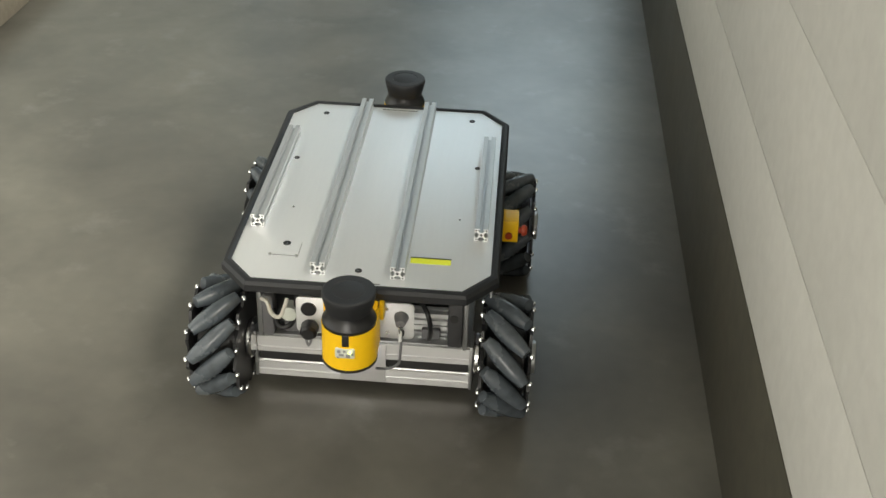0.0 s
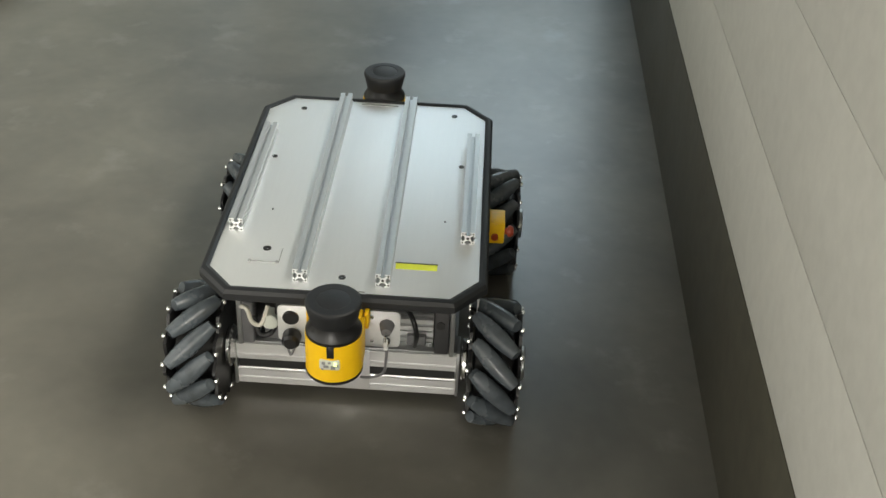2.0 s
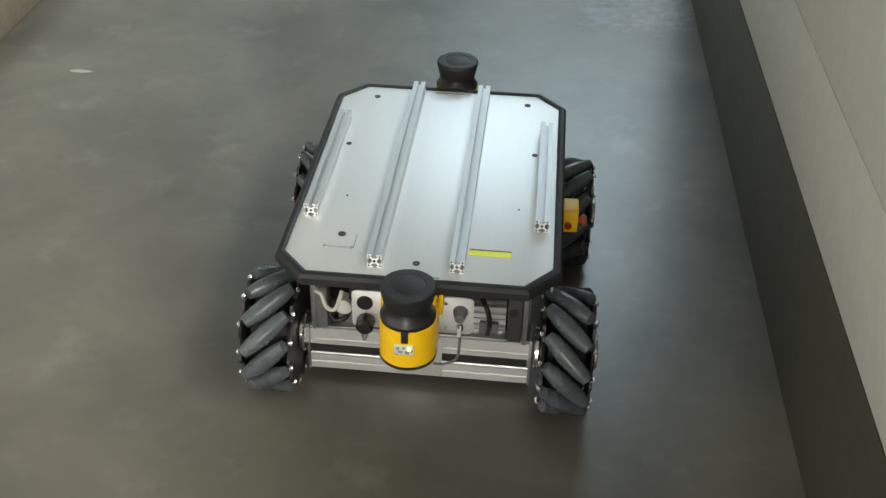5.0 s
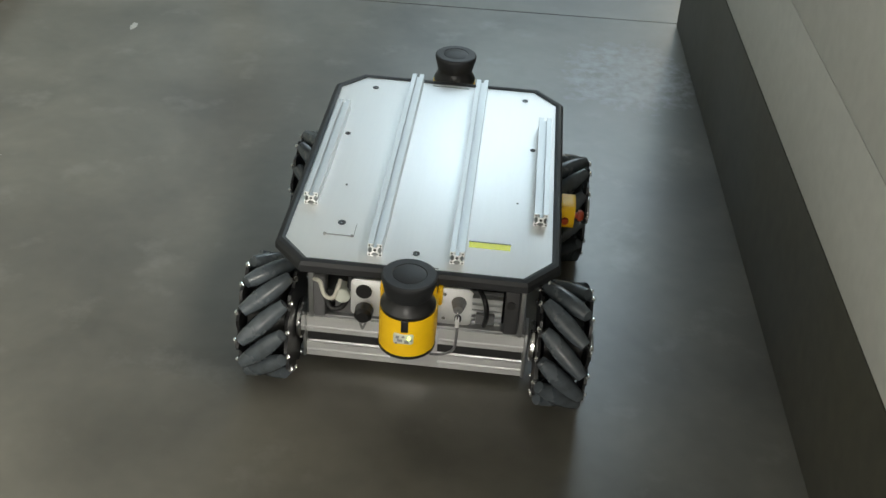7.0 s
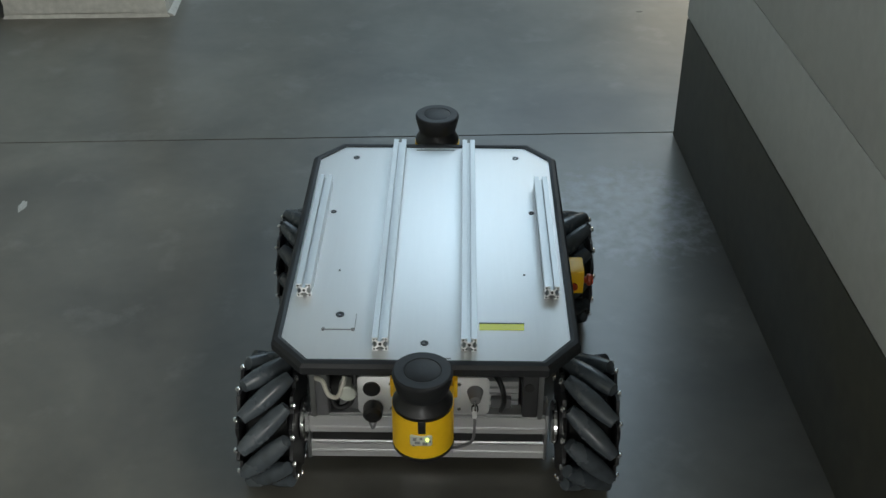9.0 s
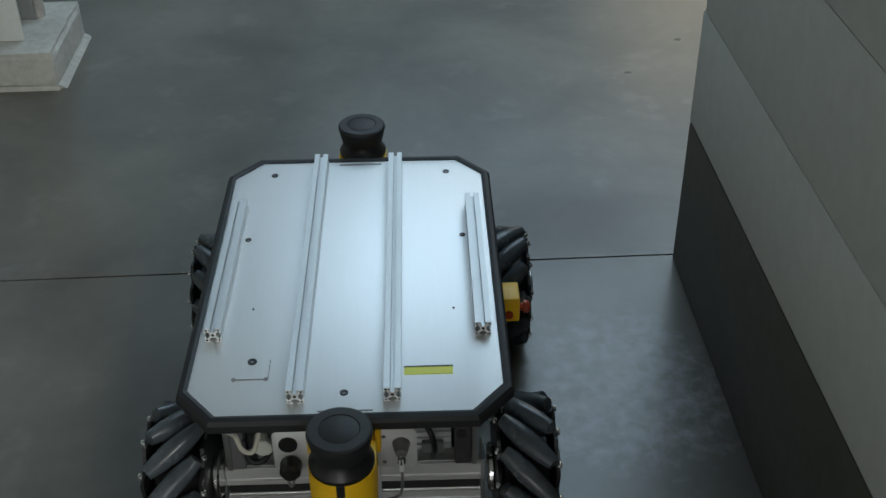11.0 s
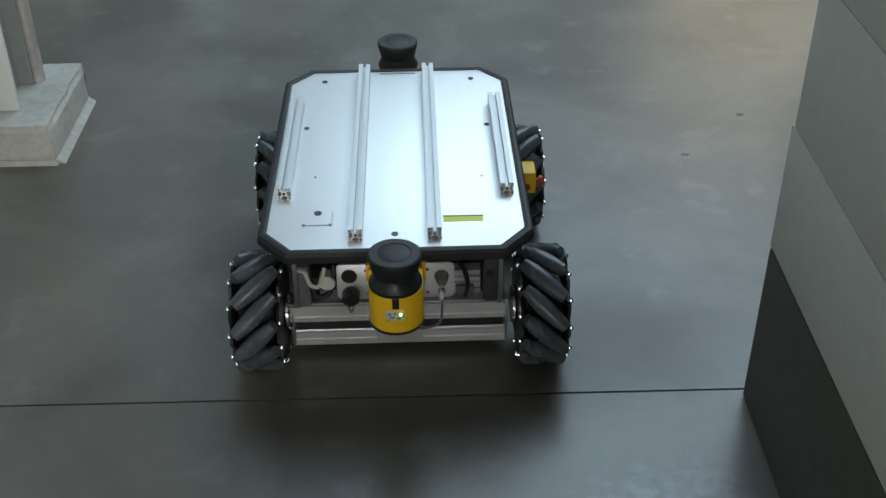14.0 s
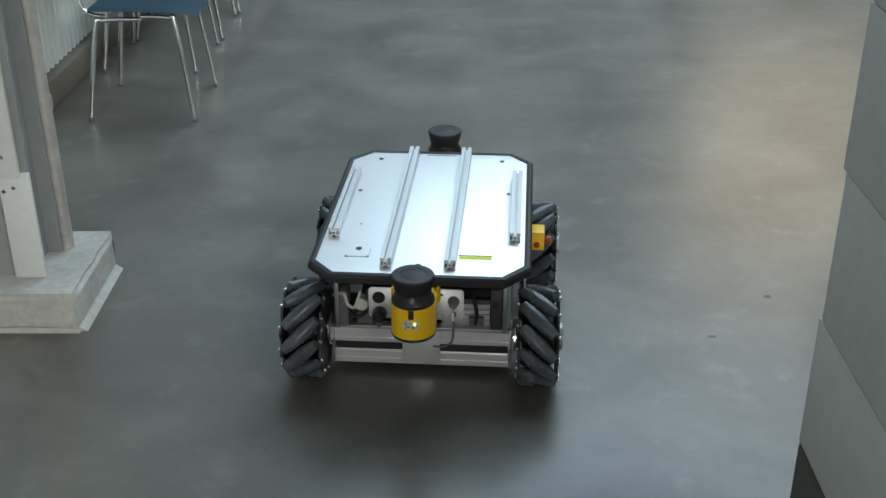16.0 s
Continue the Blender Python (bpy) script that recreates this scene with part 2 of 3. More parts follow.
ROLLER = mat("grey_roller_rubber", (0.075, 0.088, 0.10), 0.26, vary=0.25, grain=60, blot=14, bump=0.05)
HUB = mat("black_hub", (0.012, 0.012, 0.013), 0.45, vary=0.2)
CHROME = mat("bright_steel", (0.80, 0.80, 0.80), 0.14, metal=1.0, vary=0.05)
YELLOW = mat("yellow_housing", (0.94, 0.56, 0.008), 0.42, vary=0.04, grain=80)
BLACK = mat("black_plastic", (0.012, 0.012, 0.013), 0.33, vary=0.2)
DARK = mat("dark_interior", (0.02, 0.02, 0.02), 0.6, vary=0.3)
BEARING = mat("dark_grey_block", (0.045, 0.045, 0.047), 0.5, vary=0.15)
GREY = mat("grey_plastic", (0.16, 0.16, 0.165), 0.5, vary=0.12)
LCD = mat("yellow_green_display", (0.62, 0.66, 0.02), 0.35, vary=0.05)
RED = mat("red_button", (0.38, 0.05, 0.015), 0.35, vary=0.05)
LABEL = mat("pale_label", (0.60, 0.62, 0.55), 0.4, vary=0.1)
CABLE_W = mat("pale_cable", (0.55, 0.53, 0.46), 0.5, vary=0.1)
BLUE = mat("blue_seat_plastic", (0.035, 0.10, 0.15), 0.38, vary=0.12, grain=60)
ENGRAVE = mat("fine_line", (0.26, 0.26, 0.26), 0.6, vary=0.1)
LCD.node_tree.nodes["Principled BSDF"].inputs["Emission Color"].default_value = (0.72, 0.80, 0.02, 1)
LCD.node_tree.nodes["Principled BSDF"].inputs["Emission Strength"].default_value = 0.25
LED = bpy.data.materials.new("green_led")
LED.use_nodes = True
LED.node_tree.nodes["Principled BSDF"].inputs["Emission Color"].default_value = (0.75, 1.0, 0.12, 1)
LED.node_tree.nodes["Principled BSDF"].inputs["Emission Strength"].default_value = 3.0
TUBE = bpy.data.materials.new("lit_tube")
TUBE.use_nodes = True
TUBE.node_tree.nodes["Principled BSDF"].inputs["Emission Color"].default_value = (1.0, 0.95, 0.86, 1)
TUBE.node_tree.nodes["Principled BSDF"].inputs["Emission Strength"].default_value = 4.0


# ---- mesh helpers ----
CHASSIS = -0.020  # the chassis hangs this much lower than its own drawing


def finish(bm, name, material, smooth=True):
    me = bpy.data.meshes.new(name)
    bmesh.ops.recalc_face_normals(bm, faces=bm.faces)
    bm.to_mesh(me)
    bm.free()
    me.materials.append(material)
    if smooth:
        co = [v.co for v in me.vertices]
        size = [max(c[i] for c in co) - min(c[i] for c in co) for i in range(3)]
        for p in me.polygons:
            # broad flat faces stay flat, narrow facets round the form
            k = max(range(3), key=lambda i: abs(p.normal[i]))
            p.use_smooth = p.area < 0.3 * size[k - 1] * size[k - 2]
        me.set_sharp_from_angle(angle=radians(29))
    return me


def part(name, bm, material, parent=None, label="", m=None):
    ob = new(name, finish(bm, name, material))
    if parent:
        ob.parent = parent
    if m is None and parent is not None and parent.name == "mobile_robot":
        m = pose(0, 0, CHASSIS)
    if m is not None:
        ob.matrix_basis = m
    return tagged(ob, label)


def again(ob, parent, m, name=None):
    """Another object on the same mesh."""
    o = new(name or ob.name.split(".")[0], ob.data)
    o.parent = parent
    o.matrix_basis = m
    return o


def box(x0, x1, y0, y1, z0, z1, bevel=0.0, bm=None, seg=2):
    bm = bm or bmesh.new()
    vs = bmesh.ops.create_cube(bm, size=1)["verts"]
    for v in vs:
        v.co = Vector(((x0 + x1) / 2 + v.co.x * (x1 - x0), (y0 + y1) / 2 + v.co.y * (y1 - y0), (z0 + z1) / 2 + v.co.z * (z1 - z0)))
    if bevel:
        es = list({e for v in vs for e in v.link_edges})
        bmesh.ops.bevel(bm, geom=es, offset=bevel, segments=seg, affect="EDGES", profile=0.5)
    return bm


AXIS = {"x": Matrix.Rotation(radians(90), 4, "Y"), "y": Matrix.Rotation(radians(-90), 4, "X"), "z": Matrix.Identity(4)}


def lathe(profile, centre=(0, 0, 0), axis="z", seg=32, bm=None, turn=None):
    """profile: (radius, height) rows, turned round the axis; ends on the axis are closed."""
    bm = bm or bmesh.new()
    m = Matrix.Translation(centre) @ (turn or AXIS[axis])
    rings = []
    for r, h in profile:
        if r < 1e-6:
            rings.append([bm.verts.new(m @ Vector((0, 0, h)))])
        else:
            rings.append([bm.verts.new(m @ Vector((r * math.cos(2 * math.pi * k / seg), r * math.sin(2 * math.pi * k / seg), h))) for k in range(seg)])
    for a, b in zip(rings, rings[1:]):
        for k in range(seg):
            q = [a[k % len(a)], a[(k + 1) % len(a)], b[(k + 1) % len(b)], b[k % len(b)]]
            q = list(dict.fromkeys(q))
            if len(q) > 2:
                bm.faces.new(q)
    return bm


def cyl(r, h0, h1, centre=(0, 0, 0), axis="z", seg=24, edge=0.0, bm=None):
    e = edge
    prof = [(0, h0), (r - e, h0), (r, h0 + e), (r, h1 - e), (r - e, h1), (0, h1)] if e else [(0, h0), (r, h0), (r, h1), (0, h1)]
    return lathe(prof, centre, axis, seg, bm)


def prism(points, h0, h1, axis="z", bm=None, bevel=0.0):
    """A polygon drawn in the plane across the axis, pulled from h0 to h1. axis x: points are (y, z); y: (x, z); z: (x, y)."""
    bm = bm or bmesh.new()
    place = {"z": lambda a, b, h: (a, b, h), "y": lambda a, b, h: (a, h, b), "x": lambda a, b, h: (h, a, b)}[axis]
    lo = [bm.verts.new(place(a, b, h0)) for a, b in points]
    hi = [bm.verts.new(place(a, b, h1)) for a, b in points]
    n = len(points)
    faces = [bm.faces.new(lo), bm.faces.new(hi)]
    for k in range(n):
        bm.faces.new((lo[k], lo[(k + 1) % n], hi[(k + 1) % n], hi[k]))
    if bevel:
        es = [e for f in faces for e in f.edges]
        bmesh.ops.bevel(bm, geom=es, offset=bevel, segments=2, affect="EDGES", profile=0.5)
    return bm


def tube(points, r, seg=14, bm=None, steps=8):
    """A round cable or tube along a smooth line through the points."""
    bm = bm or bmesh.new()
    p = [Vector(q) for q in points]
    line = []
    for k in range(len(p) - 1):
        a, b, c, d = p[max(k - 1, 0)], p[k], p[k + 1], p[min(k + 2, len(p) - 1)]
        for s in range(steps):
            u = s / steps
            line.append(0.5 * (2 * b + (c - a) * u + (2 * a - 5 * b + 4 * c - d) * u * u + (3 * b - a - 3 * c + d) * u**3))
    line.append(p[-1])
    rings, up = [], Vector((0.3, 0.2, 1)).normalized()
    for k, q in enumerate(line):
        way = (line[min(k + 1, len(line) - 1)] - line[max(k - 1, 0)]).normalized()
        s = way.cross(up)
        s = (s if s.length > 1e-3 else way.cross(Vector((1, 0, 0)))).normalized()
        up = s.cross(way).normalized()
        rings.append([bm.verts.new(q + r * (math.cos(2 * math.pi * j / seg) * s + math.sin(2 * math.pi * j / seg) * up)) for j in range(seg)])
    for a, b in zip(rings, rings[1:]):
        for j in range(seg):
            bm.faces.new((a[j], a[(j + 1) % seg], b[(j + 1) % seg], b[j]))
    bm.faces.new(rings[0])
    bm.faces.new(rings[-1])
    return bm


def structure(name, bm, material, label):
    return tagged(part(name, bm, material), label, kind="structure")


# ---- the place ----
WX, WEND, BAND = 0.727, 4.062, 0.365
fl = box(-12, 14, -12, JOINT - 0.0028, -0.2, 0)
box(-12, 14, JOINT + 0.0028, 30, -0.2, 0, bm=fl)
box(-12, 14, -12, 30, -0.3, -0.006, bm=fl)
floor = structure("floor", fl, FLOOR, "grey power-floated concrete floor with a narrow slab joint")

# first mark is a floor glint painted white, then a scuff and chips
for x, y, a, b, m in ((-1.225, 2.84, 0.034, 0.010, "SCUFF_GLINT"), (-1.085, 3.715, 0.010, 0.030, "SCUFF_GLINT"), (1.01, 5.27, 0.013, 0.008, "CHIP"), (0.806, 5.043, 0.012, 0.007, "CHIP")):
    bm = bmesh.new()
    ring = [bm.verts.new((x + a * (0.7 + 0.5 * random.random()) * math.cos(k * math.pi / 7), y + b * (0.7 + 0.5 * random.random()) * math.sin(k * math.pi / 7), 0.0007)) for k in range(14)]
    top = bm.faces.new(ring)
    bmesh.ops.extrude_face_region(bm, geom=[top])
    for v in ring:
        v.co.z = -0.001
    part("floor_mark", bm, SCUFF_GLINT if m == "SCUFF_GLINT" else CHIP, floor, "white mark on the concrete, scuff and painted glint" if m == "SCUFF_GLINT" else "dark chip in the concrete")

# the wall beside the robot: a dark concrete base and light panels above it, with a groove between them
# its unseen top is kept low so the hall lamp shines over
wall = structure("wall_right", box(WX + 0.012, WX + 0.24, -6.3, WEND - 0.02, 0, 1.43), WALL_PAINT, "light painted panel wall over a dark concrete base")
part("wall_base", box(WX, WX + 0.26, -6.3, WEND, 0, BAND, 0.003), WALL_BASE, wall, "dark grey bare concrete wall base")
part("wall_panel", box(WX, WX + 0.25, -6.3, WEND, 0.3705, 0.6243, 0.001), WALL_PAINT, wall)
for k, (z0, z1) in enumerate([(0.6257 + 0.27 * i, 0.8943 + 0.27 * i) for i in range(3)]):
    part("wall_panel", box(WX + (0.0006, 0.0002, 0.0004)[k % 3], WX + 0.25, -6.3, WEND + (-0.012, 0.004, -0.006)[k % 3], z0, z1, 0.001), WALL_PAINT, wall)

# the opposite wall: concrete upstand, ribbed white sheet, openings added for the side lamps
LX = -1.56
# (from, to, sill, head) of its openings: two bands, added and out of view
OPENINGS = [(-4.5, 1.0, 0.22, 2.4), (5.55, 11.45, 1.0, 2.6)]
lw = box(LX - 0.3, LX - 0.06, -6.3, OPENINGS[0][0], 0.0, 3.3)
for (y0, y1, sill, head), after in zip(OPENINGS, [o[0] for o in OPENINGS[1:]] + [20]):
    box(LX - 0.3, LX - 0.06, y0, y1, 0.0, sill, bm=lw)
    box(LX - 0.3, LX - 0.06, y0, y1, head, 3.3, bm=lw)
    box(LX - 0.3, LX - 0.06, y1, after, 0.0, 3.3, bm=lw)
left = structure("wall_left", lw, RIBBED, "white ribbed sheet wall on a brown concrete upstand")
part("upstand", box(LX - 0.302, LX, -6.3, 20, 0, 0.12, 0.008), UPSTAND, left, "stained brown concrete upstand")
rib = []
y = 5.6
while y < 12.0:
    rib += [(y, LX - 0.055), (y + 0.022, LX - 0.055), (y + 0.030, LX - 0.030), (y + 0.052, LX - 0.030)]
    y += 0.060
sheet = bmesh.new()
lo = [sheet.verts.new((b, a, 0.135)) for a, b in rib]
hi = [sheet.verts.new((b, a, 1.0)) for a, b in rib]
for k in range(len(rib) - 1):
    sheet.faces.new((lo[k], lo[k + 1], hi[k + 1], hi[k]))
part("ribbed_sheet", sheet, RIBBED, left, "white ribbed metal sheet")
structure("wall_left_top", box(LX - 0.3, LX - 0.06, -6.3, 20, 3.302, 4.2), CEIL, "plain wall above the added openings")
# unseen closing wall; its opening is added for the warm lamp
far = box(-12, 2.3, 12.5, 12.8, 0, 4.2)
box(4.1, 14, 12.5, 12.8, 0, 4.2, bm=far)
box(2.3, 4.1, 12.5, 12.8, 0, 1.85, bm=far)
box(2.3, 4.1, 12.5, 12.8, 3.55, 4.2, bm=far)
structure("wall_far", far, CEIL, "plain far wall of the hall, opening added for a lamp")
# unseen closing wall, opened only to hold the rear lamp
back = box(-12, -1.55, -6.6, -6.3, 0, 4.2)
box(0.65, 14, -6.6, -6.3, 0, 4.2, bm=back)
box(-1.55, 0.65, -6.6, -6.3, 0, 0.45, bm=back)
box(-1.55, 0.65, -6.6, -6.3, 2.65, 4.2, bm=back)
structure("wall_back", back, CEIL, "plain wall at the near end of the corridor, opening added for a lamp")
structure("wall_hall_side", box(8.0, 8.3, -12, 20, 0, 4.2), CEIL, "plain side wall of the hall")
# unseen slab added to keep the overhead lamp off the near corridor
structure("light_block_slab", box(LX - 0.058, 1.0, -6.298, 5.1, 2.80, 3.05), CEIL, "plain low slab over the corridor, added out of view to block light")
structure("ceiling", box(-12, 14, -12.3, 20.3, 4.2, 4.4), CEIL, "plain pale ceiling")


# added fixture, never in view, that carries the tube lamp
def added_ceiling_light():
    ob = tagged(part("added_ceiling_light", box(-0.16, 0.16, -1.4, 1.4, 0.02, 0.30, 0.006), CEIL), "white fluorescent ceiling light fixture, added out of view", "lamp", "ceiling lights")
    for x in (-0.07, 0.07):
        part("tube", cyl(0.013, -1.3, 1.3, (x, 0, 0.005), "y", 12), TUBE, ob, "lit fluorescent tube of the added fixture")
    return ob


lamp = added_ceiling_light()
lamp.matrix_basis = pose(-0.5, -3.6, 2.50)


# ---- column on its concrete plinth ----
PH = 0.122


def plinth():
    """Cast by hand: edges rounded and broken, sides not quite flat."""
    bm = box(-0.30, 0.30, 0.0, 0.40, 0.0, PH)
    bmesh.ops.subdivide_edges(bm, edges=bm.edges[:], cuts=11, use_grid_fill=True)
    mid, half = Vector((0, 0.20, PH / 2)), Vector((0.30, 0.20, PH / 2))
    for v in bm.verts:
        d = v.co - mid
        near = sum(abs(abs(d[i]) - half[i]) < 0.012 for i in range(3))
        lump = noise.noise(v.co * 9) * 0.004 + noise.noise(v.co * 31) * 0.0025
        if near > 1 and v.co.z > 0.01:
            lump -= 0.008 + 0.008 * max(0, noise.noise(v.co * 17 + Vector((3, 1, 7))))
        if v.co.z > 0.001:
            v.co += d.normalized() * lump
    ob = tagged(part("column_plinth", bm, PLINTH), "worn pale concrete plinth under a steel column", "plinth")
    part("grout_edge", prism([(0.290, 0.0), (0.318, 0.0), (0.315, 0.004), (0.308, 0.009), (0.296, 0.015), (0.290, 0.015)], 0.01, 0.385, "y", bevel=0.002), PLINTH, ob, "pale grout fillet along the floor")
    return ob


PLX, PLY = -0.916, 5.052
plinth().matrix_basis = pose(PLX - 0.30, PLY, 0)


def column():
    ob = tagged(new("steel_column"), "grey steel column with pale cover plates", "column")
    H1 = 4.07
    part("shaft", prism([(-0.14, 0.014), (-0.005, 0.014), (-0.005, 0.024), (-0.045, 0.024), (-0.045, 0.16), (-0.005, 0.16), (-0.005, 0.17), (-0.14, 0.17)], 0.0, H1, "z"), COLUMN, ob)
    low = part("cover_plate", box(-0.084, 0.0, 0.0, 0.014, 0.0, 0.31, 0.002), COVER, ob, "pale grey lower cover plate")
    up = part("cover_plate", box(-0.125, -0.022, -0.006, 0.010, 0.30, H1, 0.002), COVER, ob, "pale grey cover plate")
    for par, x, z, yy in ((low, -0.045, 0.27, 0.0), (low, -0.072, 0.26, 0.0), (up, -0.06, 0.36, -0.006), (up, -0.06, 0.50, -0.006), (up, -0.06, 0.64, -0.006), (up, -0.06, 0.9, -0.006)):
        part("screw", cyl(0.006, 0, 0.004, (x, yy - 0.003, z), "y", 12, 0.001), CHROME, par)
    return ob


column().matrix_basis = pose(-1.02, 5.146, PH)


def down_pipe():
    ob = tagged(new("pipe"), "brownish galvanised round pipe standing beside the column", "pipe")
    part("tube", cyl(0.0205, 0, 4.07, (0, 0, 0), "z", 20), PIPE, ob)
    for z in (0.42, 1.5, 2.6):
        part("collar", lathe([(0.0, z), (0.023, z), (0.024, z + 0.01), (0.024, z + 0.03), (0.023, z + 0.04), (0, z + 0.04)], seg=20), PIPE, ob)
    return ob


down_pipe().matrix_basis = pose(-1.020, 5.338, PH)
tagged(part("floor_bracket", box(-0.024, 0.024, -0.014, 0.014, 0, 0.045, 0.003), BLACK, None, "", pose(-0.975, 5.53, 0.0)), "small black block on the floor behind the plinth", "block")


# ---- chairs along the wall ----
def chair():
    """Moulded blue seat on a chromed tube frame; it faces +x, its base is at the middle of the four feet."""
    ob = tagged(new("chair"), "blue moulded plastic chair with chromed tube legs", "chair", "chairs along the wall")
    bm = bmesh.new()
    n = 12
    grid = []
    for i in range(n + 1):
        u = i / n
        row = []
        for j in range(n + 1):
            v = j / n
            w = 0.42 * (1 - 0.10 * u)
            yy = (v - 0.5) * w
            x = 0.255 - 0.445 * u
            z = 0.434 - 0.012 * math.sin(math.pi * u) * math.sin(math.pi * v) - 0.014 * max(0, 0.18 - u) / 0.18 + 0.006 * (2 * v - 1) ** 4
            row.append(bm.verts.new((x, yy, z)))
        grid.append(row)
    for i in range(n):
        for j in range(n):
            bm.faces.new((grid[i][j], grid[i + 1][j], grid[i + 1][j + 1], grid[i][j + 1]))
    bmesh.ops.solidify(bm, geom=bm.faces[:], thickness=0.014)
    part("seat", bm, BLUE, ob)
    bm = bmesh.new()
    grid = []
    for i in range(n + 1):
        u = i / n
        row = []
        for j in range(n + 1):
            v = j / n
            w = 0.40 * (1 - 0.12 * u * u)
            yy = (v - 0.5) * w
            row.append(bm.verts.new((-0.20 - 0.09 * u - 0.04 * (1 - (2 * v - 1) ** 2), yy, 0.50 + 0.32 * u)))
        grid.append(row)
    for i in range(n):
        for j in range(n):
            bm.faces.new((grid[i][j], grid[i + 1][j], grid[i + 1][j + 1], grid[i][j + 1]))
    bmesh.ops.solidify(bm, geom=bm.faces[:], thickness=0.012)
    part("backrest", bm, BLUE, ob)
    for s in (-1, 1):
        front = part("leg", tube([(0.03, s * 0.17, 0.415), (0.14, s * 0.185, 0.413), (0.170, s * 0.195, 0.385), (0.215, s * 0.225, 0.012)], 0.0095, 14), CHROME, ob)
        rear = part("leg", tube([(0.03, s * 0.17, 0.405), (-0.12, s * 0.185, 0.402), (-0.15, s * 0.195, 0.37), (-0.205, s * 0.225, 0.012)], 0.0095, 14), CHROME, ob)
        part("rubber_foot", cyl(0.0108, 0, 0.016, (0.216, s * 0.2255, 0), "z", 12, 0.003), GREY, front)
        part("rubber_foot", cyl(0.0108, 0, 0.016, (-0.206, s * 0.2255, 0), "z", 12, 0.003), GREY, rear)
        part("back_tube", tube([(-0.12, s * 0.15, 0.41), (-0.19, s * 0.15, 0.43), (-0.225, s * 0.15, 0.52), (-0.26, s * 0.14, 0.70)], 0.009, 14), CHROME, ob)
    part("cross_tube", tube([(0.05, -0.17, 0.412), (0.05, 0, 0.412), (0.05, 0.17, 0.412)], 0.008, 14), CHROME, ob)
    return ob


first = chair()
first.matrix_basis = pose(-1.16, 6.96, 0)
for k in range(1, 6):
    copy_thing(first, pose(-1.285 + 0.008 * k, 7.08 + 0.52 * k, 0, 0, 0, (-2, 1.5, -1, 2, 0)[k - 1]))

# ---- the mobile robot: x to its right, y ahead, the floor at z 0 ----
DZ = 0.345
robot = tagged(new("mobile_robot"), "wheeled robot platform with an aluminium deck and yellow laser scanners", "robot")


def deck_outline(hw, y0, y1, cx, cy):
    return [(-hw + cx, y0), (hw - cx, y0), (hw, y0 + cy), (hw, y1 - cy), (hw - cx, y1), (-hw + cx, y1), (-hw, y1 - cy), (-hw, y0 + cy)]


def t_slot(c, half=0.015, o=0.004):
    """The section of a slotted profile, round its centre."""
    k = half / 0.015
    side = [(15, 15), (3.9, 15), (3.9, 12.6), (8.0, 12.6), (8.0, 10.8), (3.4, 6.0), (-3.4, 6.0), (-8.0, 10.8), (-8.0, 12.6), (-3.9, 12.6), (-3.9, 15)]
    pts = []
    for q in range(4):
        a = q * math.pi / 2
        pts += [(c[0] + k * 0.001 * (x * math.cos(a) - y * math.sin(a)), c[1] + k * 0.001 * (x * math.sin(a) + y * math.cos(a))) for x, y in side]
    return pts


part("deck_plate", prism(deck_outline(0.2575, -0.0515, 0.732, 0.053, 0.062), DZ - 0.006, DZ, "z", bevel=0.001), DECK, robot, "silver aluminium deck plate with chamfered corners")
# black rubber trim round the deck
bm = bmesh.new()
rings = []
for off, z in ((-0.002, DZ - 0.008), (-0.002, DZ + 0.002), (0.004, DZ + 0.004), (0.011, DZ + 0.002), (0.0155, DZ - 0.005), (0.0155, DZ - 0.018), (0.011, DZ - 0.023), (-0.012, DZ - 0.024), (-0.012, DZ - 0.010)):
    rings.append([bm.verts.new((x, y, z)) for x, y in deck_outline(0.2575 + off, -0.0515 - off, 0.732 + off, 0.053 + 0.42 * off, 0.062 + 0.42 * off)])
for a, b in zip(rings, rings[1:] + rings[:1]):
    for k in range(8):
        bm.faces.new((a[k], a[(k + 1) % 8], b[(k + 1) % 8], b[k]))
part("edge_trim", bm, RUBBER, robot, "black rubber edge trim")
for x, y0, y1 in ((-0.0785, -0.022, 0.718), (0.0765, -0.022, 0.718), (-0.230, 0.138, 0.552), (0.230, 0.138, 0.552)):
    rail = part("profile_rail", prism(t_slot((x, DZ + 0.0140), 0.0138), y0 + 0.001, y1 - 0.001, "y"), RAIL, robot, "slotted aluminium profile rail")
    for yy, s in ((y0, -1), (y1, 1)):
        part("sawn_end", prism(t_slot((x, DZ + 0.0140), 0.0138), min(yy, yy - s * 0.001), max(yy, yy - s * 0.001), "y"), SAWN, rail)
        part("bore", cyl(0.0028, -0.0004, 0.0006, (x, yy + s * 0.0003, DZ + 0.0140), "y", 12), DARK, rail)
        for a in (-1, 1):
            for b in (-1, 1):
                part("bore", cyl(0.0017, -0.0004, 0.0006, (x + a * 0.0104, yy + s * 0.0003, DZ + 0.0140 + b * 0.0104), "y", 8), DARK, rail)
